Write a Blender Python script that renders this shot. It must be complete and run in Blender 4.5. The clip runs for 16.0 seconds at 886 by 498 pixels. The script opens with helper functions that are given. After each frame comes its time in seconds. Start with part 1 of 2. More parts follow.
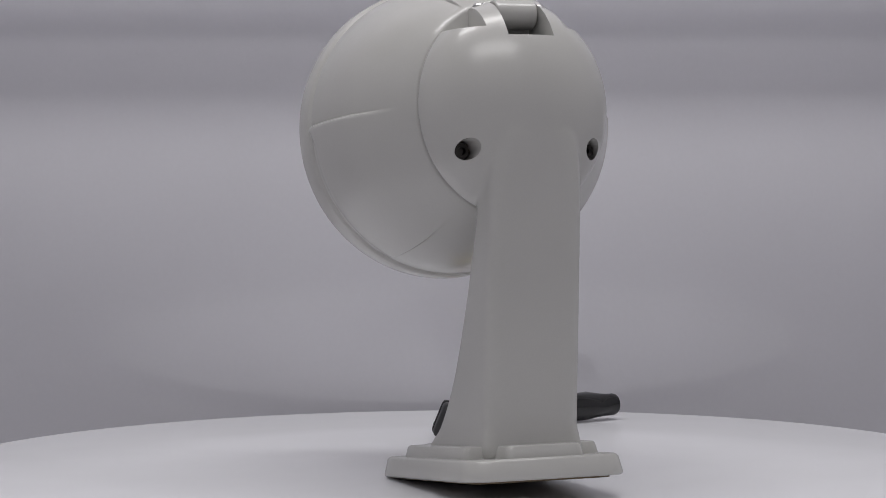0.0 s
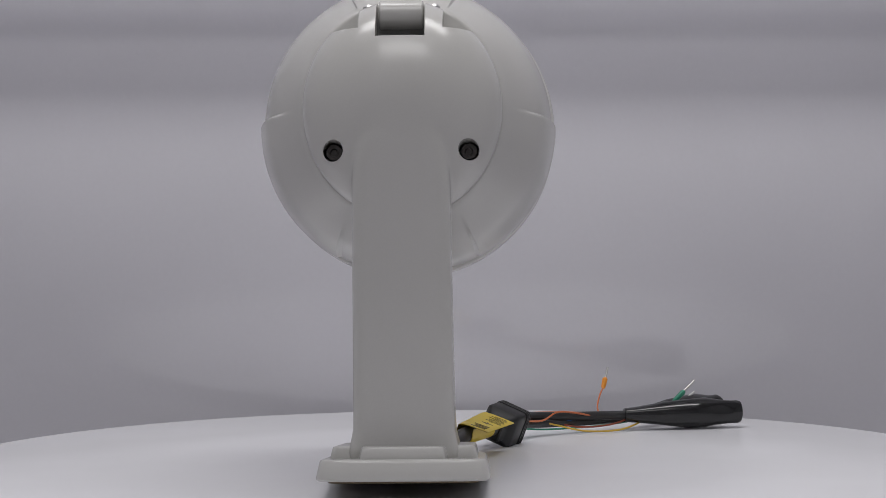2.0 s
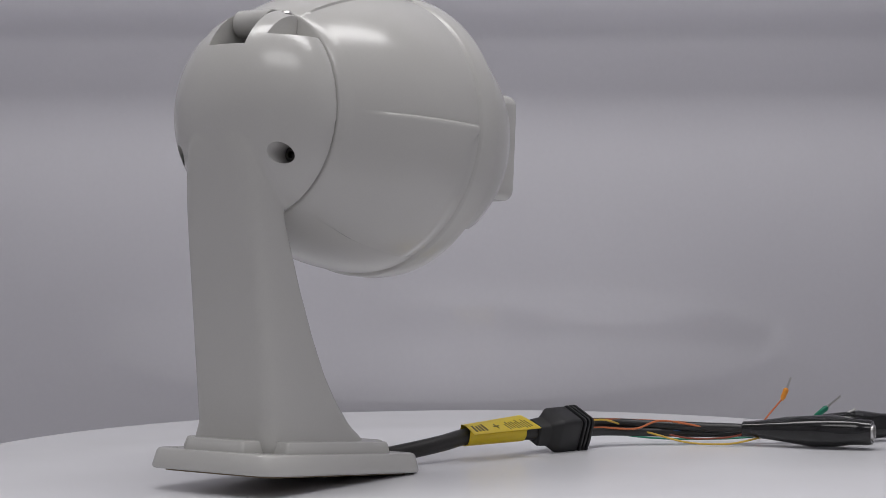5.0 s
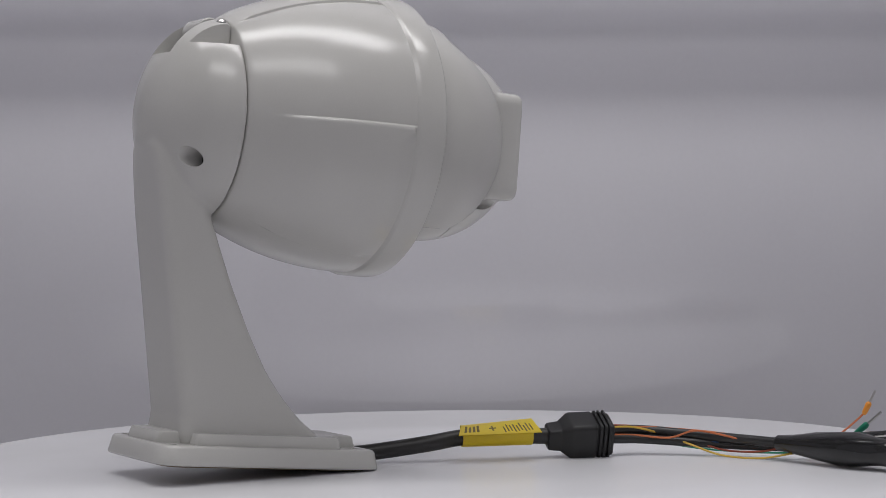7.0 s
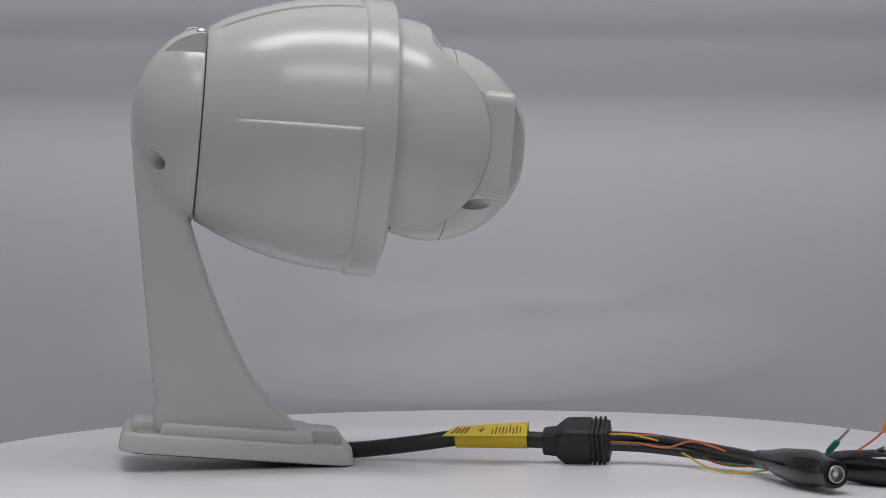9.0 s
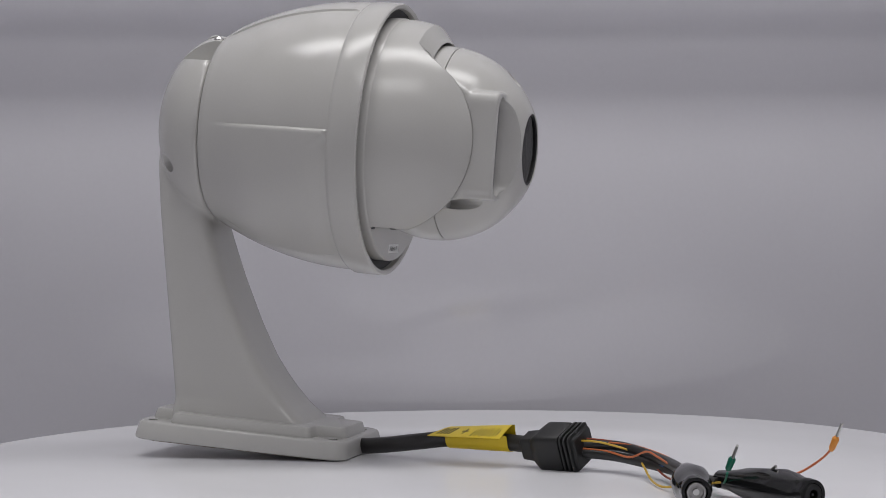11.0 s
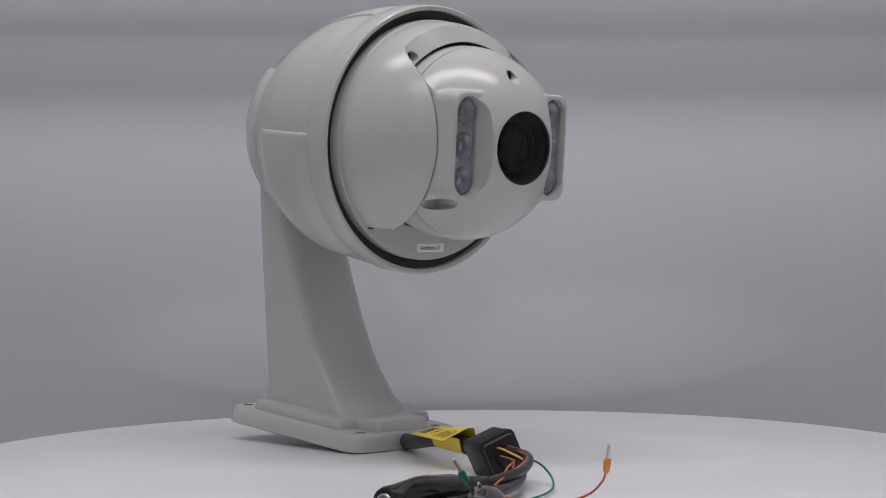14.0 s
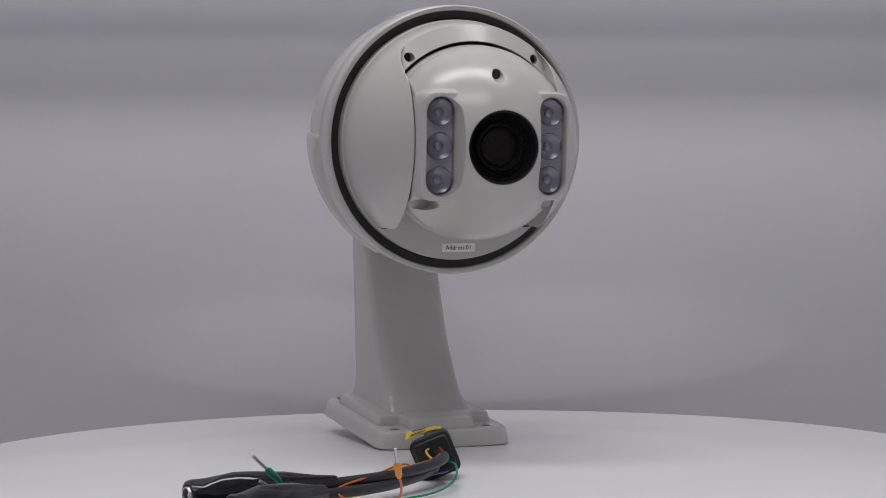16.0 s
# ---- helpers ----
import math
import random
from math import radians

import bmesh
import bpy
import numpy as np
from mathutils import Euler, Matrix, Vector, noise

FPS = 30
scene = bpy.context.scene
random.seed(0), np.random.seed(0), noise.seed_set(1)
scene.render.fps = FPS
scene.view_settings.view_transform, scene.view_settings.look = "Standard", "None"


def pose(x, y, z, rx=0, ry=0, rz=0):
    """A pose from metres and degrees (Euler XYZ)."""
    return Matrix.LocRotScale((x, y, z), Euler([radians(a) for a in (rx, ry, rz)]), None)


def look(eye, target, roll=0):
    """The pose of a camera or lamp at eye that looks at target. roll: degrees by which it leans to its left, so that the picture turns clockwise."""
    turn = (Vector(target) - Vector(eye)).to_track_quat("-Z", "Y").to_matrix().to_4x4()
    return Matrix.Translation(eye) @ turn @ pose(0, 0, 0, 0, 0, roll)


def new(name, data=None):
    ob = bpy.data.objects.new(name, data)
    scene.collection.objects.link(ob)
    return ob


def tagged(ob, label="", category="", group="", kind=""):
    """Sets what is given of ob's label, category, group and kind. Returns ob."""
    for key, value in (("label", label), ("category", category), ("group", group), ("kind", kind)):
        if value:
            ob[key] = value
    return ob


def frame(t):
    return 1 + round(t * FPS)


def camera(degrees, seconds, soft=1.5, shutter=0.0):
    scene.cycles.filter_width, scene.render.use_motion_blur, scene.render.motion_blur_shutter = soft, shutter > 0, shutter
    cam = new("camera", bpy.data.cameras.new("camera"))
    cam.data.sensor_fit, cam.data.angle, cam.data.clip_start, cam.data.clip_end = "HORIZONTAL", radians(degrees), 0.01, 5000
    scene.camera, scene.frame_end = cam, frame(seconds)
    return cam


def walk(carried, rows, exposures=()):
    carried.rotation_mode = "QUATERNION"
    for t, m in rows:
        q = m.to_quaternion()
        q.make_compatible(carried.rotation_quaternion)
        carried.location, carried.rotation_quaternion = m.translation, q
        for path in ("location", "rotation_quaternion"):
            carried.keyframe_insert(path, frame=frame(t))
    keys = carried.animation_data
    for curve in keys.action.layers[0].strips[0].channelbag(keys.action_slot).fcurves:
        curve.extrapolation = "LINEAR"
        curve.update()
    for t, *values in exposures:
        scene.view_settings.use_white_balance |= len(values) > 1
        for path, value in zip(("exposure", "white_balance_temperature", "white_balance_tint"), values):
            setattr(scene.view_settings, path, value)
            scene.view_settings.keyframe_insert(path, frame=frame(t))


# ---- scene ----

MM = 0.001

# ---- the camera stands still; the turntable carries everything round ----
cam = camera(24.396, 16.0, soft=0.85)
STAND = look((0.0, -1.4, 0.1672), (-0.002221, 0.0, 0.14423), -0.537)
walk(cam, [(0, STAND), (16, STAND)], exposures=[(0, -0.10), (9, -0.13), (12, -0.13), (16, -0.15)])

# seconds, degrees of the turntable about its axle
TURNS = [(0, -0.0), (1, -11.19), (2, -22.44), (3, -33.49), (4, -44.8), (5.25, -59.85), (6.5, -74.89), (7.5, -86.42), (8.5, -97.66), (9.5, -108.88), (10.5, -120.14), (11.5, -131.4), (12.5, -142.63), (13.5, -153.98), (14.5, -165.33), (16, -182.08)]
# the wall bracket lies on its plate, turned and tipped a little forward
SEAT = pose(0.0056, -0.0756, 0.0, 0, 0, 21.3) @ pose(0, 0, 0.0, -5.1, 0, 0)
TO_CAMERA_SPACE = SEAT.inverted()


def onto(x, y, z):
    """A place on the turntable, in millimetres, in the bracket's own space, in metres."""
    return TO_CAMERA_SPACE @ Vector((x * MM, y * MM, z * MM))


# ---- light: LED panels in the roof of the photo tent ----
world = bpy.data.worlds.new("world")
scene.world = world
world.use_nodes = True
world.node_tree.nodes["Background"].inputs[0].default_value = (0.5, 0.5, 0.52, 1)
world.node_tree.nodes["Background"].inputs[1].default_value = 0.02


def panel_lamp(x, y, z, wide, deep, watts, tilt=0.0, lean=0.0):
    data = bpy.data.lights.new("led_panel_lamp", "AREA")
    data.shape, data.size, data.size_y, data.energy = "RECTANGLE", wide, deep, watts
    data.color = (1.0, 0.985, 0.985)
    ob = new("led_panel_lamp", data)
    ob.matrix_basis = pose(x, y, z, tilt, lean, 0)
    return ob


panel_lamp(-0.365, -0.08, 1.50, 0.72, 0.26, 5.4)
panel_lamp(0.365, -0.08, 1.50, 0.72, 0.26, 5.7)
panel_lamp(0.0, -1.05, 1.50, 1.1, 0.45, 5.8)

# ---- materials ----


def material(name, colour, rough, metal=0.0, grain=0.0, grain_size=900.0, patch=0.0, patch_size=18.0, bump=0.0, bump_size=1400.0, round_edge=0.0, coat=0.0, spec=0.5):
    mat = bpy.data.materials.new(name)
    mat.use_nodes = True
    nt = mat.node_tree
    bsdf = nt.nodes["Principled BSDF"]
    bsdf.inputs["Metallic"].default_value = metal
    bsdf.inputs["Coat Weight"].default_value = coat
    bsdf.inputs["Coat Roughness"].default_value = 0.15
    bsdf.inputs["Specular IOR Level"].default_value = spec
    place = nt.nodes.new("ShaderNodeTexCoord")
    fine = nt.nodes.new("ShaderNodeTexNoise")
    fine.inputs["Scale"].default_value, fine.inputs["Detail"].default_value = grain_size, 3
    broad = nt.nodes.new("ShaderNodeTexNoise")
    broad.inputs["Scale"].default_value, broad.inputs["Detail"].default_value = patch_size, 5
    nt.links.new(place.outputs["Object"], fine.inputs["Vector"])
    nt.links.new(place.outputs["Object"], broad.inputs["Vector"])
    last = None
    for noise_node, amount in ((broad, patch), (fine, grain)):
        mix = nt.nodes.new("ShaderNodeMix")
        mix.data_type, mix.blend_type = "RGBA", "MIX"
        ramp = nt.nodes.new("ShaderNodeMapRange")
        ramp.inputs["From Min"].default_value, ramp.inputs["From Max"].default_value = 0.3, 0.7
        nt.links.new(noise_node.outputs["Fac"], ramp.inputs["Value"])
        nt.links.new(ramp.outputs["Result"], mix.inputs["Factor"])
        if last is None:
            mix.inputs["A"].default_value = (*[c * (1 - amount) for c in colour], 1)
            mix.inputs["B"].default_value = (*[min(1, c * (1 + amount)) for c in colour], 1)
        else:
            dim = nt.nodes.new("ShaderNodeMix")
            dim.data_type, dim.blend_type = "RGBA", "MULTIPLY"
            dim.inputs["Factor"].default_value = 1.0
            nt.links.new(last, dim.inputs["A"])
            dim.inputs["B"].default_value = (1 - amount, 1 - amount, 1 - amount, 1)
            nt.links.new(last, mix.inputs["A"])
            nt.links.new(dim.outputs["Result"], mix.inputs["B"])
        last = mix.outputs["Result"]
    nt.links.new(last, bsdf.inputs["Base Color"])
    sheen = nt.nodes.new("ShaderNodeMapRange")
    sheen.inputs["To Min"].default_value, sheen.inputs["To Max"].default_value = rough * 0.88, min(1, rough * 1.12)
    nt.links.new(broad.outputs["Fac"], sheen.inputs["Value"])
    nt.links.new(sheen.outputs["Result"], bsdf.inputs["Roughness"])
    normal = None
    if round_edge:
        edge = nt.nodes.new("ShaderNodeBevel")
        edge.samples = 4
        edge.inputs["Radius"].default_value = round_edge
        normal = edge.outputs["Normal"]
    if bump:
        relief = nt.nodes.new("ShaderNodeBump")
        relief.inputs["Strength"].default_value, relief.inputs["Distance"].default_value = bump, 0.0004
        grit = nt.nodes.new("ShaderNodeTexNoise")
        grit.inputs["Scale"].default_value = bump_size
        nt.links.new(place.outputs["Object"], grit.inputs["Vector"])
        nt.links.new(grit.outputs["Fac"], relief.inputs["Height"])
        if normal:
            nt.links.new(normal, relief.inputs["Normal"])
        normal = relief.outputs["Normal"]
    if normal:
        nt.links.new(normal, bsdf.inputs["Normal"])
    return mat


def clear(name, tint, blend=0.12):
    """Thin clear sheet: looks through, with a gloss that grows towards grazing."""
    mat = bpy.data.materials.new(name)
    mat.use_nodes = True
    nt = mat.node_tree
    nt.nodes.remove(nt.nodes["Principled BSDF"])
    see, gloss, mix, edge = nt.nodes.new("ShaderNodeBsdfTransparent"), nt.nodes.new("ShaderNodeBsdfGlossy"), nt.nodes.new("ShaderNodeMixShader"), nt.nodes.new("ShaderNodeLayerWeight")
    see.inputs["Color"].default_value = (*tint, 1)
    gloss.inputs["Roughness"].default_value = 0.05
    edge.inputs["Blend"].default_value = blend
    nt.links.new(edge.outputs["Facing"], mix.inputs[0])
    nt.links.new(see.outputs[0], mix.inputs[1]), nt.links.new(gloss.outputs[0], mix.inputs[2])
    nt.links.new(mix.outputs[0], nt.nodes["Material Output"].inputs["Surface"])
    return mat


def thin_cloth(name, colour, through_share):
    mat = bpy.data.materials.new(name)
    mat.use_nodes = True
    nt = mat.node_tree
    nt.nodes.remove(nt.nodes["Principled BSDF"])
    a, b, mix = nt.nodes.new("ShaderNodeBsdfDiffuse"), nt.nodes.new("ShaderNodeBsdfTranslucent"), nt.nodes.new("ShaderNodeMixShader")
    a.inputs["Color"].default_value = b.inputs["Color"].default_value = (*colour, 1)
    mix.inputs[0].default_value = through_share
    nt.links.new(a.outputs[0], mix.inputs[1]), nt.links.new(b.outputs[0], mix.inputs[2])
    nt.links.new(mix.outputs[0], nt.nodes["Material Output"].inputs["Surface"])
    return mat


THIN_CLOTH = thin_cloth("thin_white_shade_cloth", (0.97, 0.97, 0.98), 0.93)
PAINT = material("cream_white_powder_coat", (0.56, 0.552, 0.53), 0.215, spec=0.62, grain=0.02, patch=0.015, bump=0.05, bump_size=1800, round_edge=0.0006)
PLASTIC = material("cream_white_plastic", (0.56, 0.552, 0.53), 0.235, spec=0.62, grain=0.015, patch=0.02, bump=0.03, bump_size=1500, round_edge=0.001)
GREY_PLASTIC = material("pale_grey_plastic", (0.60, 0.60, 0.58), 0.42, grain=0.03, patch=0.03)
# near-black that puts the shade of gaps and slots into colour
GAP_SHADE = material("gap_shade_black", (0.035, 0.035, 0.036), 0.55, grain=0.1, patch=0.1)
# black of the vent plug; elsewhere shade put into the colour of recesses
CAVITY = material("black_plug_and_recess_shade", (0.02, 0.02, 0.02), 0.6, grain=0.1, patch=0.1)
SCREW = material("dark_steel", (0.08, 0.075, 0.07), 0.35, metal=1.0, grain=0.1, patch=0.1)
STEEL = material("bright_steel", (0.55, 0.54, 0.53), 0.34, metal=1.0, grain=0.06, patch=0.06)
LENS_INNER = material("lens_coating", (0.025, 0.022, 0.024), 0.4)
LED_BODY = material("led_reflector", (0.31, 0.30, 0.33), 0.26, metal=0.7, patch=0.08)
LED_BACK = material("led_board", (0.50, 0.50, 0.50), 0.5, grain=0.05, patch=0.05)
CLEAR = clear("clear_acrylic", (0.95, 0.95, 0.97))
SMOKED = clear("smoked_lens_glass", (0.50, 0.48, 0.48), 0.05)
BARREL = material("matt_black_barrel", (0.012, 0.012, 0.013), 0.6, patch=0.1)
CABLE = material("black_cable_sheath", (0.022, 0.021, 0.021), 0.42, grain=0.1, patch=0.15, bump=0.05)
SHRINK = material("glossy_black_shrink_tube", (0.012, 0.012, 0.013), 0.11, grain=0.05, patch=0.1, patch_size=60)
RUBBER = material("black_moulded_rubber", (0.013, 0.013, 0.014), 0.5, grain=0.1, patch=0.1, bump=0.05, round_edge=0.0006)
YELLOW = material("yellow_label_film", (0.80, 0.60, 0.025), 0.4, grain=0.03, patch=0.05)
PRINT = material("grey_print", (0.15, 0.11, 0.025), 0.5)
INK = material("black_ink", (0.03, 0.03, 0.03), 0.5)
PAPER = material("white_paper_label", (0.90, 0.90, 0.89), 0.5, grain=0.02)
WIRE_ORANGE = material("orange_insulation", (0.55, 0.15, 0.05), 0.4, patch=0.05)
FERRULE_ORANGE = material("orange_ferrule_plastic", (0.85, 0.32, 0.04), 0.4)
WIRE_YELLOW = material("yellow_insulation", (0.62, 0.40, 0.05), 0.4, patch=0.05)
WIRE_GREEN = material("green_insulation", (0.01, 0.22, 0.13), 0.4, patch=0.05)
WIRE_BROWN = material("brown_insulation", (0.30, 0.06, 0.03), 0.4, patch=0.05)
WIRE_BLUE = material("blue_insulation", (0.02, 0.07, 0.18), 0.4, patch=0.05)
WIRE_GREY = material("dark_grey_sheath", (0.020, 0.020, 0.021), 0.36, patch=0.08)
GASKET = material("tan_gasket", (0.16, 0.12, 0.07), 0.7, grain=0.1)
DISC = material("white_turntable_laminate", (0.88, 0.88, 0.91), 0.25, grain=0.01, patch=0.012, patch_size=6)
BACK = material("grey_backdrop_vinyl", (0.66, 0.65, 0.69), 0.07, spec=0.85, grain=0.015, grain_size=260, patch=0.03, patch_size=3.2)
TENT = material("white_tent_cloth", (0.66, 0.66, 0.68), 0.9, grain=0.03, patch=0.03, patch_size=4)
DARK_BASE = material("black_turntable_base", (0.03, 0.03, 0.03), 0.5, patch=0.1)

# ---- mesh helpers ----


def crisp(bm, angle=34.0):
    """Smooth faces, with edges sharper than the angle kept sharp."""
    bmesh.ops.recalc_face_normals(bm, faces=bm.faces)
    for f in bm.faces:
        f.smooth = True
    for e in bm.edges:
        e.smooth = len(e.link_faces) == 2 and e.calc_face_angle(0) < radians(angle)


def part(name, bm, mat, parent=None, label="", angle=34.0):
    crisp(bm, angle)
    me = bpy.data.meshes.new(name)
    bm.to_mesh(me)
    bm.free()
    me.materials.append(mat)
    ob = new(name, me)
    if parent is not None:
        ob.parent = parent
    return tagged(ob, label)


def rings(loops, close_ends=True, closed=True):
    """A skin over equal loops of points."""
    bm = bmesh.new()
    rows = [[bm.verts.new(p) for p in loop] for loop in loops]
    n = len(rows[0])
    for a, b in zip(rows, rows[1:]):
        for i in range(n if closed else n - 1):
            j = (i + 1) % n
            bm.faces.new((a[i], a[j], b[j], b[i]))
    if close_ends:
        bm.faces.new(rows[0][::-1])
        bm.faces.new(rows[-1])
    return bm


def lathe(profile, centre=(0, 0, 0), axis="y", seg=48, shape=None, ends=True, squash=1.0):
    """Turn a profile of (along, radius), in millimetres, about an axis through centre."""
    cx, cy, cz = centre
    loops = []
    for along, rad in profile:
        loop = []
        for i in range(seg):
            a = math.tau * i / seg
            rr = max(rad, 0.02) + (shape(a, along) if shape else 0.0)
            u, v = rr * math.cos(a), rr * math.sin(a)
            q = {"y": (cx + u * squash, cy + along, cz + v), "z": (cx + u, cy + v, cz + along), "x": (cx + along, cy + u, cz + v)}[axis]
            loop.append(Vector(q) * MM)
        loops.append(loop)
    bm = rings(loops, ends)
    if not ends:
        bmesh.ops.remove_doubles(bm, verts=bm.verts, dist=1e-7)
    return bm


def box(x0, x1, y0, y1, z0, z1, bevel=0.0, steps=2):
    bm = bmesh.new()
    bmesh.ops.create_cube(bm, size=1.0)
    for v in bm.verts:
        v.co = Vector(((x0 if v.co.x < 0 else x1), (y0 if v.co.y < 0 else y1), (z0 if v.co.z < 0 else z1))) * MM
    if bevel:
        bmesh.ops.bevel(bm, geom=bm.edges[:], offset=bevel * MM, segments=steps, affect="EDGES", profile=0.5)
    return bm


def outline(points, radius, steps=5):
    """Round the corners of a polygon in the plane."""
    out, n = [], len(points)
    for i in range(n):
        p, a, b = (Vector(points[k % n]) for k in (i, i - 1, i + 1))
        r = radius[i] if isinstance(radius, (list, tuple)) else radius
        u, w = (a - p).normalized(), (b - p).normalized()
        r = min(r, (a - p).length * 0.48, (b - p).length * 0.48)
        s, e = p + u * r, p + w * r
        for k in range(steps + 1):
            t = k / steps
            out.append(s * (1 - t) ** 2 + p * 2 * t * (1 - t) + e * t * t)
    return out


def slab(points, levels):
    """Stack a flat outline: levels of (z, scale inwards in millimetres)."""
    c = sum(points, Vector((0, 0))) / len(points)
    loops = []
    for z, inset in levels:
        loop = []
        for p in points:
            d = p - c
            q = c + Vector((d.x - math.copysign(min(abs(d.x), inset), d.x), d.y - math.copysign(min(abs(d.y), inset), d.y)))
            loop.append(Vector((q.x, q.y, z)) * MM)
        loops.append(loop)
    return rings(loops)


def carve(bm, cutters, mode="DIFFERENCE"):
    """Cut (or join) closed meshes with one another, one after the other."""
    for cut in cutters:
        pair = []
        for name, b in (("body", bm), ("tool", cut)):
            bmesh.ops.recalc_face_normals(b, faces=b.faces)
            me = bpy.data.meshes.new(name)
            b.to_mesh(me)
            b.free()
            pair.append(new(name, me))
        mod = pair[0].modifiers.new("cut", "BOOLEAN")
        mod.object, mod.operation, mod.solver = pair[1], mode, "EXACT"
        deps = bpy.context.evaluated_depsgraph_get()
        deps.update()
        done = bpy.data.meshes.new_from_object(pair[0].evaluated_get(deps))
        for o in pair:
            bpy.data.objects.remove(o)
        bm = bmesh.new()
        bm.from_mesh(done)
        bmesh.ops.remove_doubles(bm, verts=bm.verts, dist=2e-6)
    return bm


def flowed(bm, grain, rounds):
    """One even skin over a joined body, with its inner corners eased."""
    me = bpy.data.meshes.new("body")
    bm.to_mesh(me)
    bm.free()
    ob = new("body", me)
    mod = ob.modifiers.new("skin", "REMESH")
    mod.mode, mod.voxel_size = "VOXEL", grain * MM
    ease = ob.modifiers.new("ease", "SMOOTH")
    ease.factor, ease.iterations = 0.5, rounds
    deps = bpy.context.evaluated_depsgraph_get()
    deps.update()
    done = bpy.data.meshes.new_from_object(ob.evaluated_get(deps))
    bpy.data.objects.remove(ob)
    out = bmesh.new()
    out.from_mesh(done)
    return out


def tube(points, radius, seg=12, swell=None, ends=True):
    """A round cord along points in metres, smoothed; swell(t) scales its radius."""
    pts = [Vector(p) for p in points]
    path = []
    for i in range(len(pts) - 1):
        p0, p1, p2, p3 = pts[max(i - 1, 0)], pts[i], pts[i + 1], pts[min(i + 2, len(pts) - 1)]
        for k in range(8):
            t = k / 8
            path.append(0.5 * (2 * p1 + (p2 - p0) * t + (2 * p0 - 5 * p1 + 4 * p2 - p3) * t * t + (3 * p1 - p0 - 3 * p2 + p3) * t ** 3))
    path.append(pts[-1])
    loops, side = [], None
    for i, p in enumerate(path):
        d = (path[min(i + 1, len(path) - 1)] - path[max(i - 1, 0)]).normalized()
        if side is None:
            side = d.orthogonal().normalized()
        side = (side - d * side.dot(d)).normalized()
        up = d.cross(side)
        r = radius * MM * (swell(i / (len(path) - 1)) if swell else 1.0)
        loops.append([p + (side * math.cos(math.tau * k / seg) + up * math.sin(math.tau * k / seg)) * r for k in range(seg)])
    return rings(loops, ends)


def placed(bm, start, end, up=(0, 0, 1), roll=0.0):
    """Carry a mesh built along +y from the origin so that it starts at start and points to end."""
    d = (Vector(end) - Vector(start)).normalized()
    x = d.cross(Vector(up)).normalized()
    z = x.cross(d)
    m = Matrix((x, d, z)).transposed().to_4x4()
    bmesh.ops.transform(bm, matrix=Matrix.Translation(start) @ m @ Matrix.Rotation(radians(roll), 4, "Y"), verts=bm.verts)
    return bm


def smooth(a, b, x):
    t = min(1, max(0, (x - a) / (b - a)))
    return t * t * (3 - 2 * t)


# ---- the photo tent ----


def build_tent():
    # backdrop: one semi-gloss sheet close behind the turntable: it bows towards the disc low down, leans back above and sweeps forward below
    line, y = [], 0.392
    for k in range(44):
        z = -0.12 + k * 0.04
        line.append((y, z))
        y += 0.04 * (-0.061 + 0.165 * smooth(0.12, 0.23, z + 0.02))
    line = line[::-1]
    line += [(0.23 + 0.163 * math.cos(a), -0.137 - 0.163 * math.sin(a)) for a in [math.pi / 2 * k / 12 for k in range(0, 13)]] + [(0.0, -0.3), (-1.9, -0.3)]
    behind = [(y + 0.004, z - 0.004) for y, z in line]
    bm = rings([[Vector((x, y, z)) for y, z in line + behind[::-1]] for x in (-1.3, -0.65, 0.0, 0.65, 1.3)])
    tagged(part("backdrop", bm, BACK, angle=40), "plain lilac-grey semi-gloss vinyl backdrop sheet behind the turntable", "backdrop", kind="structure")
    # unseen cloth added just above the picture, close before the backdrop, to keep the lamps off the backdrop's top
    val = box(-1300, 1300, -1, 1, 0, 1150)
    bmesh.ops.transform(val, matrix=pose(0, 0.344, 0.360, -5.9, 0.5, 0), verts=val.verts)
    tagged(part("unseen_shade_sheet", val, THIN_CLOTH), "unseen thin white sheet added to shade the backdrop's top", "wall", kind="structure")
    for name, bx in (("wall_left", (-1320, -1300, -1900, 540, -300, 1560)), ("wall_right", (1300, 1320, -1900, 540, -300, 1560)), ("wall_front", (-1320, 1320, -1920, -1900, -300, 1560))):
        tagged(part(name, box(*bx), TENT), "pale grey cloth side of the photo tent", "wall", kind="structure")
    tagged(part("ceiling", box(-1320, 1320, -1920, 540, 1560, 1580), TENT), "pale grey cloth roof of the photo tent", "ceiling", kind="structure")


def build_turntable():
    table = tagged(new("turntable"), "round glossy white turntable disc that slowly turns", "turntable")
    part("drive_base", lathe([(-299, 0), (-299, 150), (-290, 156), (-60, 150), (-52, 140), (-52, 0)], axis="z", seg=64), DARK_BASE, table, "round black drive base")
    part("disc", lathe([(-20, 0), (-20, 357), (-1.6, 357), (-0.5, 356.6), (0, 355.4), (0, 200), (0, 0)], axis="z", seg=160), DISC, table, angle=50)
    part("rim", lathe([(-21, 357.1), (-21, 358.6), (-19, 359.8), (-3, 360.2), (-1.0, 359.6), (-0.3, 358.4), (-0.4, 357.1), (-21, 357.1)], axis="z", seg=160, ends=False), DISC, table, "white edge band")
    return table


# ---- the dome camera on its wall bracket; own space: plate on z = 0, dome looks along +y ----
AX = 222.0  # height of the dome's axis over the plate


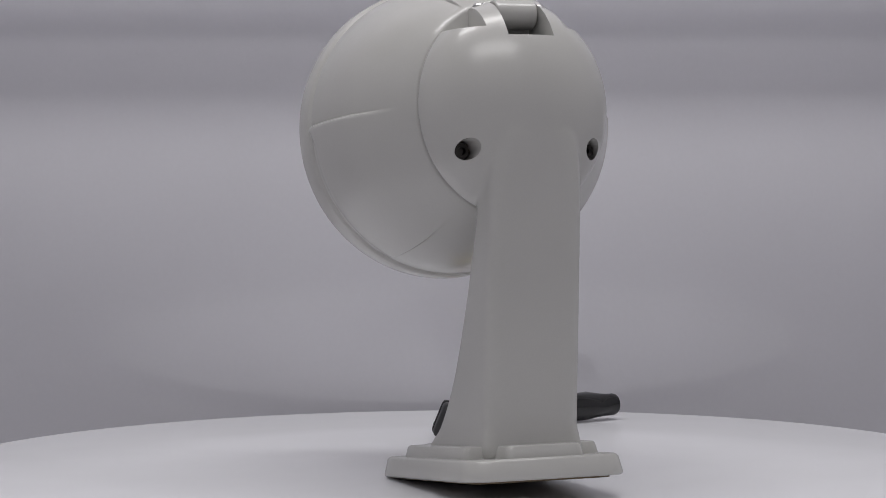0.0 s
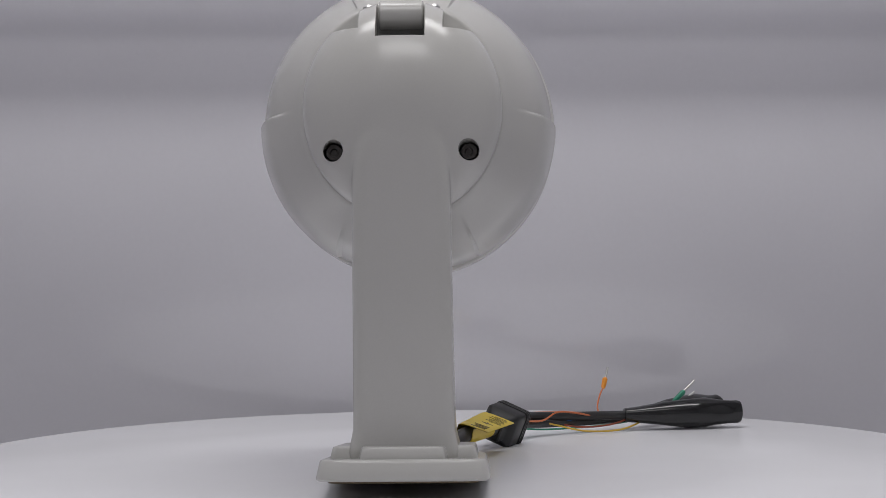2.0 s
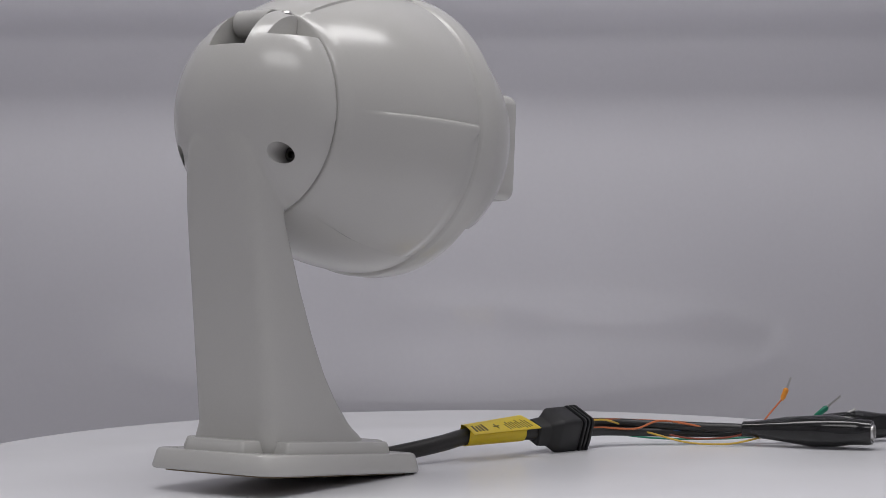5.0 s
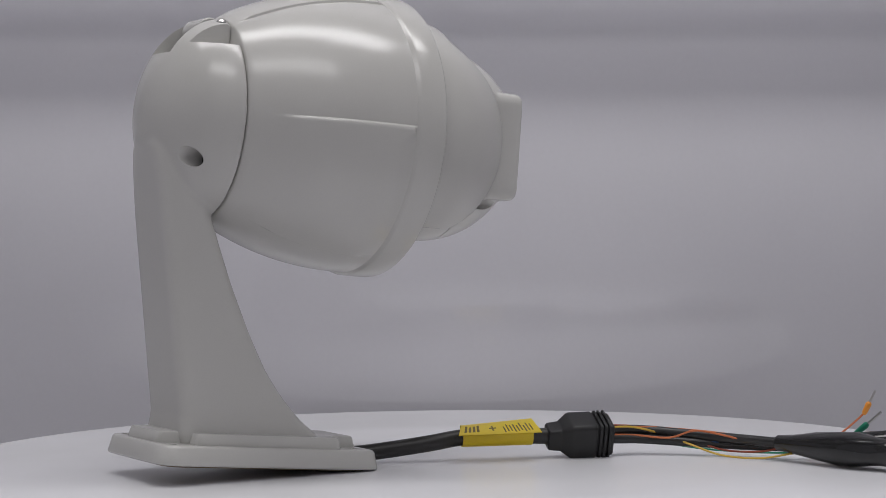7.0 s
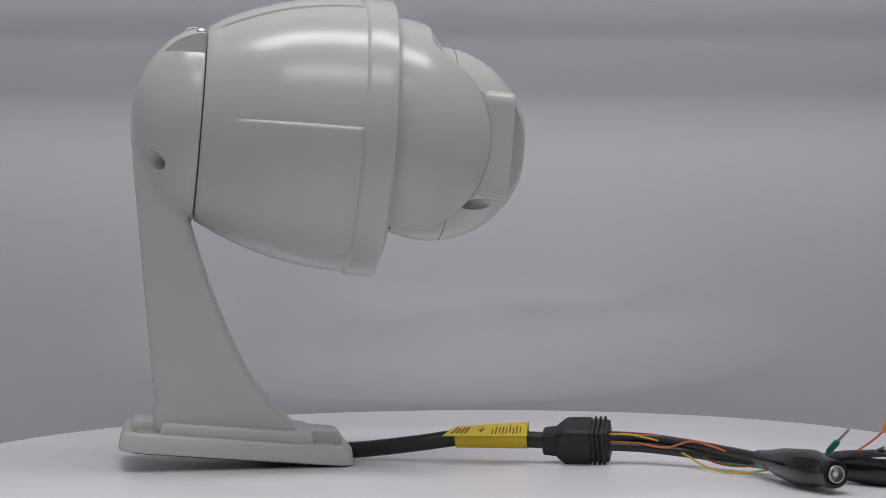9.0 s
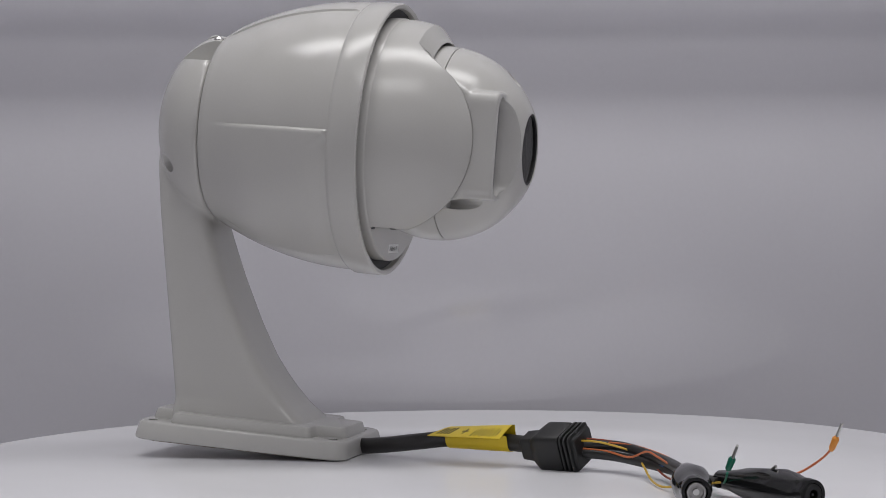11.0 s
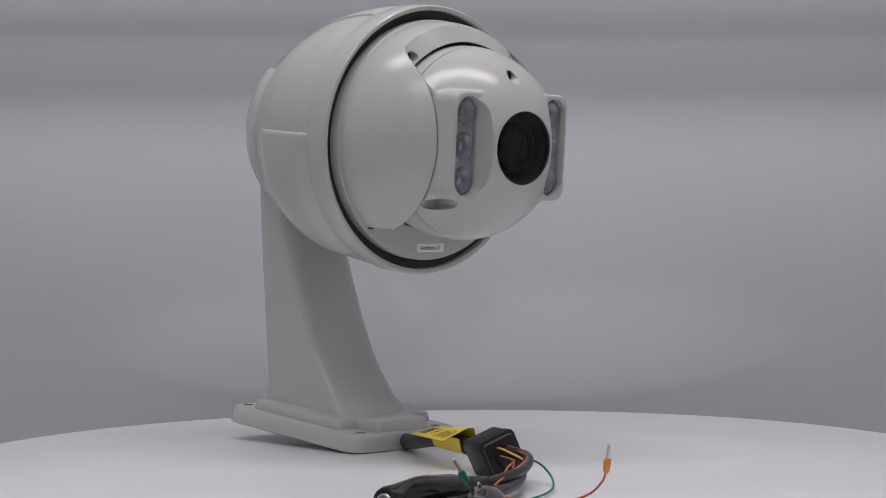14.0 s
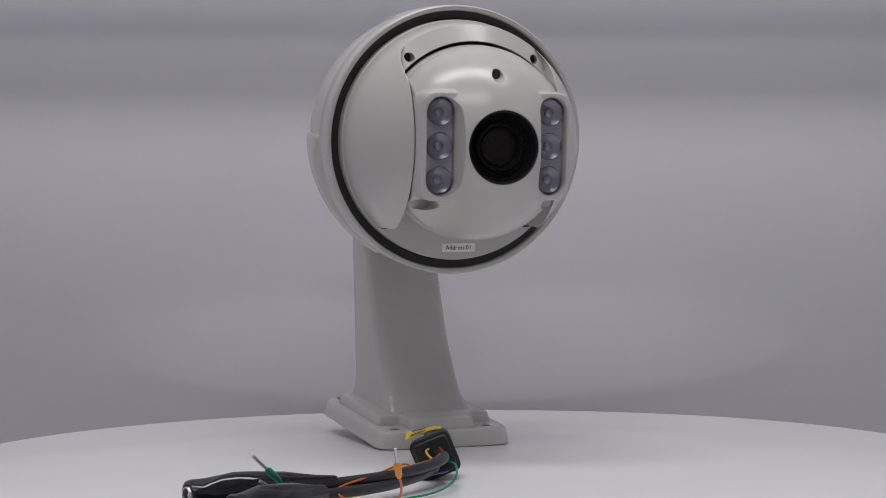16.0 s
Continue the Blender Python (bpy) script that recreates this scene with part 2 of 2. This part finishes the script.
def housing_shape(a, y):
    """Shallow fields pressed into the housing between its ribs."""
    deg = math.degrees(a)
    if deg > 180:
        deg -= 360
    side = deg if abs(deg) <= 90 else math.copysign(180, deg) - deg
    low = 1 - smooth(-8, 0, side)
    front = 1 - smooth(-11.5 - 14 * low, -9.5, y)
    fade = smooth(-102, -66, y)
    spine = 1.5 * smooth(66, 66.8, side) * smooth(-112, -100, y)
    lateral = 2.6 * (1 - smooth(0.4, 1.5, side)) * smooth(-62.0, -60.8, side) * fade
    oval = 5.6 * math.cos(a) ** 2 * (1 - smooth(-113, -62, y))
    return (spine + lateral) * front - oval


def stadium(s, x0, r, half, levels):
    """An upright long-hole solid along y: levels of (y, growth)."""
    loops = []
    for y, g in levels:
        loop = []
        for k in range(32):
            a = math.tau * (k + 0.5) / 32
            loop.append(Vector((x0 * s + (r + g) * math.cos(a), y, AX + (r + g) * math.sin(a) + math.copysign(half, math.sin(a)))) * MM)
        loops.append(loop)
    return rings(loops)


def build_camera():
    ptz = tagged(new("dome_camera"), "cream-white speed dome camera lying on its wall bracket plate, cables attached", "security camera")

    # foot plate with two steps, holes in its corners
    rim = outline([(51, 6), (-51, 6), (-51, -151), (51, -151)], [13, 13, 16, 16])
    low = slab(rim, [(0.6, 1.2), (1.4, 0.2), (2.4, 0.0), (11.6, 1.8), (12.8, 2.6), (13.3, 3.8)])
    holes = [lathe([(-3, 3.6), (30, 3.6)], (x, y, 0), "z", 20) for x, y in ((35, -7), (-34, -7), (37, -139), (-37, -139))]
    plate = part("foot_plate", carve(low, holes), PAINT, ptz)
    step = []
    for sx, sy in ((1, 1), (-1, 1), (-1, -1), (1, -1)):
        cx, cy = 44 * sx, (-1 if sy > 0 else -145)
        corner = [(cx, cy - 20 * sy), (cx - 17 * sx, cy - 20 * sy), (cx - 19 * sx, cy)]
        step += corner if sx * sy > 0 else corner[::-1]
    step = outline(step, 4.0, 4)
    part("step", slab(step, [(12.5, -0.5), (14.0, 0.4), (19.2, 1.6), (20.2, 2.2), (20.6, 3.4)]), PAINT, plate)
    part("gasket", slab(outline([(44, 0), (-44, 0), (-44, -144), (44, -144)], 12), [(-0.6, 0), (0.8, 0)]), GASKET, plate, "thin tan gasket under the plate")

    # arm and rear cap are one casting: a tapering box column that flows into a half ball, with hinge recesses and screw wells
    front = [(19.5, -31), (30, -43), (45, -58), (62, -71), (85, -84), (115, -98.5), (140, -109), (158, -116), (175, -117), (215, -117), (255, -118)]
    loops = []
    for k in range(40):
        z = 12 + (250 - 12) * k / 39
        zz = max(z, 19.5)
        yf = next(y0 + (y1 - y0) * (zz - z0) / (z1 - z0) for (z0, y0), (z1, y1) in zip(front, front[1:]) if zz <= z1 + 1e-6)
        yr = -127.5 - 0.168 * (z - 20) if z < 200 else -157.7 + 14 * ((z - 200) / 50) ** 2
        hw = 30.2 - 1.6 * (z - 20) / 180 - smooth(185, 250, z) * 15
        flare = 2.6 * (1 - smooth(19, 29, z))
        corner = 9 + 8 * smooth(150, 225, z)
        ring = outline([(hw + flare, yf + flare), (-hw - flare, yf + flare), (-hw - flare, yr - flare), (hw + flare, yr - flare)], [11, 11, corner, corner], 6)
        loops.append([Vector((p.x, p.y, z)) * MM for p in ring])
    prof = [(-160.2, 0)] + [(-113 - 47.2 * math.sin(a), 66.0 * math.cos(a)) for a in [math.pi / 2 * (1 - k / 26) for k in range(1, 26)]]
    prof += [(-114.0, 66), (-113.5, 65.8), (-113.4, 64.9), (-113.4, 0)]
    casting = flowed(carve(lathe(prof, (0, 0, AX), "y", 96, squash=0.915), [rings(loops)], "UNION"), 1.25, 16)
    cuts = [lathe([(-190, 6.6), (-120, 6.0)], (x, 0, 194), "y", 28) for x in (-40, 40)]
    cuts += [box(-14.5, 14.5, -175, -100, 260.5, 330), box(25, 80, -175, -100, 267, 330), box(-80, -25, -175, -100, 267, 330)]
    cap = part("bracket_arm", carve(casting, cuts), PAINT, ptz, "tapering bracket arm flowing into a rounded rear cap")
    for x in (-40, 40):
        part("screw", lathe([(-129, 0.1), (-129, 2.0), (-131.5, 2.4), (-131.5, 4.6), (-128, 5.2), (-120, 5.4), (-120, 0)], (x, 0, 194), "y", 20), SCREW, cap, "dark recessed screw")
    tongue = lathe([(-13.2, 0), (-13.2, 7.9), (-12.4, 8.7), (12.4, 8.7), (13.2, 7.9), (13.2, 0)], (0, -122, 277.6), "x", 32)
    part("hinge_tongue", tongue, PLASTIC, ptz, "pale grey hinge block between the cap's lugs")
    # black plate stands in for the shade under the hinge block
    part("hinge_gap_shade", box(-14.3, 14.3, -140, -113.5, 259.6, 261.0), CAVITY, ptz)
    for x in (-19.5, 19.5):
        part("hinge_screw", lathe([(-4, 0), (-4, 3.6), (2.6, 3.8), (4, 2.6), (4.2, 1.0), (3.2, 0.2)], (x, -117.5, 280.7), "z", 20), STEEL, cap, "small steel hinge screw")

    # housing
    prof = [(-113.3, 0), (-113.0, 64.2), (-112.7, 65.7), (-112.1, 66.4), (-108, 68.8)]
    for k in range(1, 40):
        y = -108 + 98 * k / 40
        u = (y + 113) / 103
        prof.append((y, 66 + 26.8 * (1 - (1 - u) ** 2.05)))
    prof += [(-9.6, 92.9), (-8.8, 93.5), (-7.8, 94.3), (-6.6, 94.8), (8.6, 95.0), (10.6, 94.7), (11.6, 93.8), (11.4, 91.8), (10.6, 91.0), (-4, 90.4), (-4, 0)]
    body = lathe(prof, (0, 0, AX), "y", 480, lambda a, y: housing_shape(a, y) if -113.2 < y < -8 else 0.0)
    housing = part("housing", body, PAINT, ptz, angle=30)
    part("vent_plug", lathe([(0, 0), (0, 4.6), (1.6, 4.2), (1.8, 0)], (0, -26, AX + 92.4), "z", 20), CAVITY, housing, "small dark plug on the housing")

    # black ring fills the gap round the dome in place of its shade
    part("gap_shade_ring", lathe([(-3.9, 84.2), (-3.9, 90.2), (7.0, 90.7), (5.0, 84.4), (-3.9, 84.2)], (0, 0, AX), "y", 120, ends=False), GAP_SHADE, ptz, "black ring for the shade in the gap between housing and dome")

    # shroud: two spherical cheeks and a hood on a round face
    prof = [(2, 0), (2, 84.6), (13.2, 84.6), (14.0, 84.4), (14.6, 84.0)] + [(14.6 + 84 * math.sin(a), 84 * math.cos(a)) for a in [math.pi / 2 * k / 84 for k in range(1, 84)]] + [(98.6, 0)]
    shroud = lathe(prof, (0, 0, AX), "y", 264)
    slot = lathe([(x, math.sqrt(69.6 ** 2 - x * x)) for x in np.linspace(-53, 53, 41)], (0, 45, AX), "x", 96)
    gate = box(-53.0, 53.0, 17.1, 140, 55, 262.3)
    ring = lathe([(48.5, 65.6), (140, 65.6), (140, 101), (20.5, 101), (48.5, 65.6)], (0, 0, AX), "y", 96, ends=False)
    brow = carve(ring, [box(-150, 150, -60, 210, 60, 260.2)] + [rings([[Vector((sx * x, y, z)) * MM for x, z in ((53.0, 250), (53.0, 264), (53.8, 272), (53.2, 278), (51.2, 283), (47.6, 287.6), (60, 320), (170, 400), (170, 250))] for y in (-60, 210)]) for sx in (-1, 1)])
    lower = box(-121, 121, 14.9, 143, 50, 162)
    wells = [lathe([(32, 3.3), (90, 3.3)], (x, 0, 279.8), "y", 20) for x in (-45.5, 45.5)]
    face = part("shroud", carve(shroud, [slot, gate, brow, lower] + wells), PLASTIC, ptz, angle=28)
    # black discs put the shade of the screw holes into colour
    for x in (-40, 40):
        part("screw_well", lathe([(32.2, 0), (32.2, 3.2), (34.5, 3.2), (34.5, 0)], (math.copysign(45.5, x), 0, 279.8), "y", 20), CAVITY, face, "black disc darkening a screw hole")
    # black blocks stand in for two small shaded dimples
    for x in (-53, 53):
        part("notch", box(x - 2.4, x + 2.4, 14, 16.2, 160.2, 162.6, 0.6), GAP_SHADE, face, "small black block for the shade in a dimple")
    label = part("paper_label", box(-14.8, 9.7, 14.6, 15.0, 143.2, 149.2), PAPER, ptz, "small white label reading Address:01")
    text = bpy.data.curves.new("lettering", "FONT")
    text.offset = 0.00006
    text.body, text.size, text.align_x, text.align_y = "Address:01", 4.3 * MM, "CENTER", "CENTER"
    words = new("text", text)
    deps = bpy.context.evaluated_depsgraph_get()
    me = bpy.data.meshes.new_from_object(words.evaluated_get(deps))
    bpy.data.objects.remove(words)
    tb = bmesh.new()
    tb.from_mesh(me)
    bmesh.ops.transform(tb, matrix=Matrix.Translation(Vector((-2.5, 15.08, 146.2)) * MM) @ Euler((radians(90), 0, radians(180))).to_matrix().to_4x4(), verts=tb.verts)
    part("lettering", tb, INK, label)

    # the ball with lens and two lamp columns
    ball = lathe([(-51.8, 42), (-51.4, 44.5)] + [(x, math.sqrt(67.4 ** 2 - x * x)) for x in np.linspace(-50.8, 50.8, 61)] + [(51.4, 44.5), (51.8, 42)], (0, 45, AX), "x", 120)
    # two blocks stand out of the ball's flanks and flow into it; each holds a window with three lamps
    blocks = []
    for s in (-1, 1):
        sheet = outline([(52.4 * s, 36.6), (18 * s, 36.6), (18 * s, -36.6), (52.4 * s, -36.6)], [9, 3, 3, 9], 6)
        blocks.append(rings([[Vector((p.x - g * s * (p.x * s > 35), y, AX + p.y * (1 - g / 37))) * MM for p in sheet] for y, g in ((58, 0), (92.6, 0), (94.2, 0.4), (95.0, 1.2))]))
    ball = flowed(carve(ball, blocks, "UNION"), 0.9, 5)
    groove = lathe([(54.6, 80), (54.6, 65.6), (55.2, 65.6), (55.2, 80), (54.6, 80)], (0, 0, AX), "y", 90, ends=False)
    lens_well = lathe([(82, 24.6), (104, 24.6), (140, 25.6)], (0, 0, AX), "y", 64)
    pit = lathe([(86, 3.5), (130, 3.5)], (0, 0, 270), "y", 20)
    eyes = [lathe([(90.5, 3.3), (96, 5.6), (112, 6.5)], (0, 0, 270), "y", 24)]
    for s in (-1, 1):
        e = lathe([(60, 0.1), (62, 5), (80, 5.2), (120, 5.2)], (0, 0, 0), "y", 20)
        bmesh.ops.transform(e, matrix=Matrix.Translation(Vector((44.5 * s, 0, 182.0)) * MM) @ Matrix.Diagonal((1.5, 1, 0.75, 1)), verts=e.verts)
        eyes.append(e)
    for s in (-1, 1):
        eyes.append(stadium(s, 39.2, 10.3, 22.6, [(86, 0.0), (93.6, 0.0), (95.0, 0.5), (99, 1.2), (106, 2.2), (130, 4.0)]))
    ball_ob = part("camera_ball", carve(ball, [groove, lens_well, pit] + eyes), PLASTIC, ptz)
    part("pit_screw", lathe([(86.2, 0), (86.2, 3.4), (88, 3.4), (88, 0)], (0, 0, 270), "y", 16), SCREW, ball_ob, "dark screw in the ball")
    for s in (-1, 1):
        pb = lathe([(60.5, 0), (60.5, 5.1), (64, 5.1), (64, 0)], (0, 0, 0), "y", 20)
        bmesh.ops.transform(pb, matrix=Matrix.Translation(Vector((44.5 * s, 0, 182.0)) * MM) @ Matrix.Diagonal((1.5, 1, 0.75, 1)), verts=pb.verts)
        part("pocket_floor", pb, GREY_PLASTIC, ball_ob)
    barrel = part("lens_barrel", lathe([(84.2, 0), (84.2, 24.4), (108.6, 24.5), (108.6, 23.5), (107.2, 23.2), (96.5, 21.5), (96.5, 0)], (0, -1.7, AX), "y", 64), BARREL, ptz, "black lens barrel behind a round window")
    part("lens_window", lathe([(107.6, 23.1), (107.8, 22.6), (107.9, 12), (107.9, 0)], (0, -1.7, AX), "y", 64, ends=False), SMOKED, barrel, "round smoked black glass lens window").visible_shadow = False
    part("lens_rim", lathe([(96.7, 12.4), (96.7, 17.0), (102.6, 16.4), (103.2, 15.6), (102.8, 14.6), (98.4, 13.2), (96.7, 12.4)], (0, -1.7, AX), "y", 48, ends=False), BARREL, barrel, "dark metal rim of the inner lens")
    part("lens_glass", lathe([(96.8, 0), (96.8, 13.6), (99.4, 12.6), (101.2, 9.4), (102.2, 5.0), (102.5, 0)], (0, -1.7, AX), "y", 40), LENS_INNER, barrel, "dark coated inner lens")
    for s in (-1, 1):
        part("led_board", stadium(s, 39.2, 10.1, 22.6, [(86.2, 0), (87.0, 0)]), LED_BACK, ball_ob)
        for dz in (-22.6, 0, 22.6):
            part("led_lens", lathe([(87.1, 0), (87.1, 8.6), (89.6, 9.2), (90.0, 8.8), (88.6, 7.0), (87.5, 4.2), (87.4, 3.2), (88.8, 2.9), (89.5, 1.6), (89.6, 0)], (39.2 * s, 0, AX + dz), "y", 28), LED_BODY, ball_ob, "round lilac-grey infrared lamp")
        pane = part("lamp_cover", stadium(s, 39.2, 10.0, 22.6, [(90.4, 0), (91.0, 0)]), CLEAR, ball_ob, "clear lamp cover")
        pane.visible_shadow = False

    # ---- cables on the turntable ----
    part("cable", tube([onto(5, -95, 6.2), onto(6, -68, 6.2), onto(9, -42, 9), onto(12, -14, 13), onto(8, 10, 16), onto(6, 40, 16), onto(6, 70, 15)], 5.6, 18), CABLE, ptz, "thick black cable")
    build_label(ptz)
    build_socket(ptz)
    leads = [(3.4, [(4, 108, 17), (-2, 132, 17), (8, 160, 15), (30, 190, 13), (64, 221, 12)]),
             (3.2, [(6, 108, 12), (4, 135, 11), (16, 170, 9), (36, 204, 8), (70, 246, 9)])]
    for r, pts in leads:
        part("black_lead", tube([onto(*p) for p in pts], r, 14), WIRE_GREY, ptz, "thin dark grey lead")
    build_boot(ptz, onto(58, 216, 12), onto(135.5, 267, 12.3), True)
    build_boot(ptz, onto(63, 243, 10.2), onto(103, 322, 11.3), False)
    thin = [(WIRE_ORANGE, "orange_wire", [(4, 110, 16), (0, 128, 19), (6, 156, 18), (26, 186, 16), (46, 210, 13), (56, 226, 10), (50, 238, 6), (38, 247, 4.5), (25, 260, 6.5), (17.5, 273, 11.5), (15.3, 285, 19.5), (16, 291.6, 25.5)], onto(16.1, 292.4, 26), onto(17.6, 300, 42), FERRULE_ORANGE),
            (WIRE_GREEN, "green_wire", [(0, 110, 12), (-9, 132, 13), (-9, 158, 6), (6, 190, 2), (40, 226, 3), (72, 250, 9), (84, 259, 17)], onto(85, 260, 19.5), onto(98, 273, 35), WIRE_GREEN),
            (WIRE_YELLOW, "yellow_wire", [(8, 110, 20), (9, 128, 20), (4, 150, 14), (20, 166, 8), (38, 182, 2.5), (58, 202, 2.0), (68, 224, 6), (73, 252, 10), (79, 274, 12.5)], onto(79, 275, 12.5), onto(91.8, 293.8, 24), WIRE_YELLOW),
            (WIRE_BROWN, "brown_wire", [(2, 110, 21), (-1, 135, 19), (12, 164, 12), (30, 186, 5), (50, 206, 5.5), (62, 219, 10)], None, None, None),
            (WIRE_ORANGE, "orange_wire", [(7, 110, 15), (5, 130, 14), (14, 152, 12.5), (20, 168, 17.5), (30, 182, 16.0), (40, 198, 12)], None, None, None),
            (WIRE_BLUE, "blue_wire", [(1, 110, 9), (-4, 124, 8), (2, 142, 8.5), (14, 165, 9), (26, 184, 10)], None, None, None)]
    for mat, name, pts, a, b, fer in thin:
        w = part(name, tube([onto(*p) for p in pts], 0.72, 8), mat, ptz)
        if a is not None:
            length = (b - a).length / MM
            part("ferrule", placed(lathe([(-1, 0), (-1, 1.1), (1, 1.9), (length * 0.42, 2.2), (length * 0.5, 1.2), (length * 0.5, 0)], seg=14), a, b), fer, w)
            part("pin", placed(lathe([(length * 0.4, 0), (length * 0.4, 0.95), (length, 0.9), (length, 0)], seg=10), a, b), STEEL, w)
    return ptz


def build_label(cable):
    """Yellow film folded round the cable, its ends stuck together as a flag."""
    a, b = Vector((8, 8, 16)), Vector((6, 57, 16))
    d = (b - a).normalized()
    side = Vector((d.y, -d.x, 0))
    sec = [(20.0, 3.0), (15.0, 4.4), (10.0, 5.6), (5.0, 6.8), (0.0, 7.6), (-3.2, 7.4)]
    sec += [(6.3 * math.cos(math.radians(q)), 6.3 * math.sin(math.radians(q))) for q in range(130, 361, 14)]
    sec += [(6.6, 1.5), (7.4, 4.6)]

    def film_at(t, k):
        u, v = sec[k]
        skew = (-6.0 if t < 0.5 else 2.5) * max(0, 4 - k) / 4 * abs(2 * t - 1)
        lift = 3.5 * t * (0.2 + 0.2 * min(k, 4) if k < 6 else 0.0)
        return a + (b - a) * t + d * skew + side * u + Vector((0, 0, v + lift))

    bm = bmesh.new()
    grid = [[bm.verts.new(onto(*film_at(t, k))) for k in range(len(sec))] for t in (0.0, 0.25, 0.5, 0.75, 1.0)]
    for g, h in zip(grid, grid[1:]):
        for k in range(len(sec) - 1):
            bm.faces.new((g[k], g[k + 1], h[k + 1], h[k]))
    bmesh.ops.recalc_face_normals(bm, faces=bm.faces)
    back = bmesh.ops.duplicate(bm, geom=bm.verts[:] + bm.edges[:] + bm.faces[:])
    for v in [q for q in back["geom"] if isinstance(q, bmesh.types.BMVert)]:
        v.co += v.normal * 0.0004
    film = part("yellow_label", bm, YELLOW, cable, "yellow film label folded round the cable", angle=60)
    up = Vector((0, 0, 1))

    def on_film(t, run):
        """A place on the flag: t along the cable, run from its free edge towards the cable."""
        k = min(3, int(run * 4))
        return film_at(t, k).lerp(film_at(t, k + 1), run * 4 - k)

    marks = [(0.06, 0.20, 0.030, 0.55), (0.11, 0.20, 0.030, 0.45), (0.16, 0.20, 0.030, 0.50), (0.21, 0.20, 0.030, 0.55), (0.36, 0.42, 0.09, 0.07), (0.395, 0.25, 0.02, 0.40)]
    marks += [(0.54 + 0.045 * i, 0.10 + 0.04 * (i % 3), 0.018, 0.42 + 0.12 * (i % 2)) for i in range(9)]
    for t, run, wide, tall in marks:
        mark = bmesh.new()
        quad = [on_film(t, run), on_film(t + wide, run), on_film(t + wide, run + tall), on_film(t, run + tall)]
        lo = [mark.verts.new(onto(*(q + up * 0.45))) for q in quad]
        hi = [mark.verts.new(onto(*(q + up * 0.60))) for q in quad]
        mark.faces.new(lo), mark.faces.new(hi)
        for i in range(4):
            mark.faces.new((lo[i], lo[(i + 1) % 4], hi[(i + 1) % 4], hi[i]))
        part("print_bar", mark, PRINT, film)
    return film


def build_socket(cable):
    """Black moulded network socket with a ribbed collar."""
    a, b = onto(5.6, 67.5, 14.6), onto(4.2, 112.8, 15.2)
    d = (b - a).length / MM
    levels = [(0, 6.5), (1, 7.5), (9, 8.2), (10, 9.0), (15, 12.2), (17, 12.8), (32, 12.8), (33, 12.2)]
    loops = []
    for y, g in levels:
        loops.append([Vector((p.x, y, p.y)) * MM for p in outline([(g, g), (-g, g), (-g, -g), (g, -g)], g * 0.32, 4)])
    body = part("network_socket", placed(rings(loops), a, b, roll=24), RUBBER, cable, "black moulded network socket")
    for y in (34.2, 37.4, 40.6):
        part("collar_rib", placed(rings([[Vector((p.x, yy, p.y)) * MM for p in outline([(g, g), (-g, g), (-g, -g), (g, -g)], g * 0.32, 4)] for yy, g in ((y, 12.0), (y + 0.4, 13.2), (y + 1.7, 13.2), (y + 2.1, 12.0))]), a, b, roll=24), RUBBER, body)
    part("collar", placed(rings([[Vector((p.x, yy, p.y)) * MM for p in outline([(g, g), (-g, g), (-g, -g), (g, -g)], g * 0.32, 4)] for yy, g in ((32.5, 11.4), (d - 1, 11.4), (d, 10.6))]), a, b, roll=24), RUBBER, body)


def build_boot(cable, a, b, coax):
    """Shrink-tube boot over a plug."""
    d = (b - a).length / MM
    prof = [(0, 0), (0, 5.2), (d * 0.12, 6.2), (d * 0.34, 9.0), (d * 0.55, 11.3), (d * 0.7, 11.4), (d * 0.8, 10.0), (d * 0.88, 8.9), (d * 0.93, 8.7), (d * 0.97, 8.9), (d, 8.3), (d, 6.4), (d - 7, 6.2), (d - 7, 0)]
    wob = lambda k, y: 0.35 * math.sin(3 * k + y * 0.13) + 0.2 * math.sin(5 * k - y * 0.2)
    boot = part("plug_boot", placed(lathe(prof, seg=40, shape=lambda k, y: wob(k, y) if 2 < y < d - 2 else 0.0), a, b), SHRINK, cable, "glossy black shrink-tube boot", angle=50)
    if coax:
        jack = part("coax_jack", placed(lathe([(d - 6.8, 5.6), (d + 0.6, 5.6), (d + 1.4, 5.2), (d + 1.4, 4.3), (d - 4, 4.2), (d - 4, 1.9), (d - 1, 1.9), (d - 1, 0)], seg=32), a, b), STEEL, boot, "bright steel coaxial jack")
        part("jack_core", placed(lathe([(d - 0.9, 0.6), (d - 0.9, 1.8), (d - 0.6, 1.8), (d - 0.6, 0.6)], seg=20), a, b), PAPER, boot)
    else:
        part("power_jack", placed(lathe([(d - 6.8, 5.8), (d + 0.2, 5.8), (d + 0.8, 5.2), (d + 0.8, 3.0), (d - 5, 2.9), (d - 5, 1.0), (d, 0.9), (d, 0)], seg=28), a, b), RUBBER, boot, "black power jack")


build_tent()
TABLE = build_turntable()
PTZ = build_camera()


def motions():
    walk(TABLE, [(t, pose(0, 0, 0, 0, 0, a)) for t, a in TURNS])
    walk(PTZ, [(t, pose(0, 0, 0, 0, 0, a) @ SEAT) for t, a in TURNS])


motions()
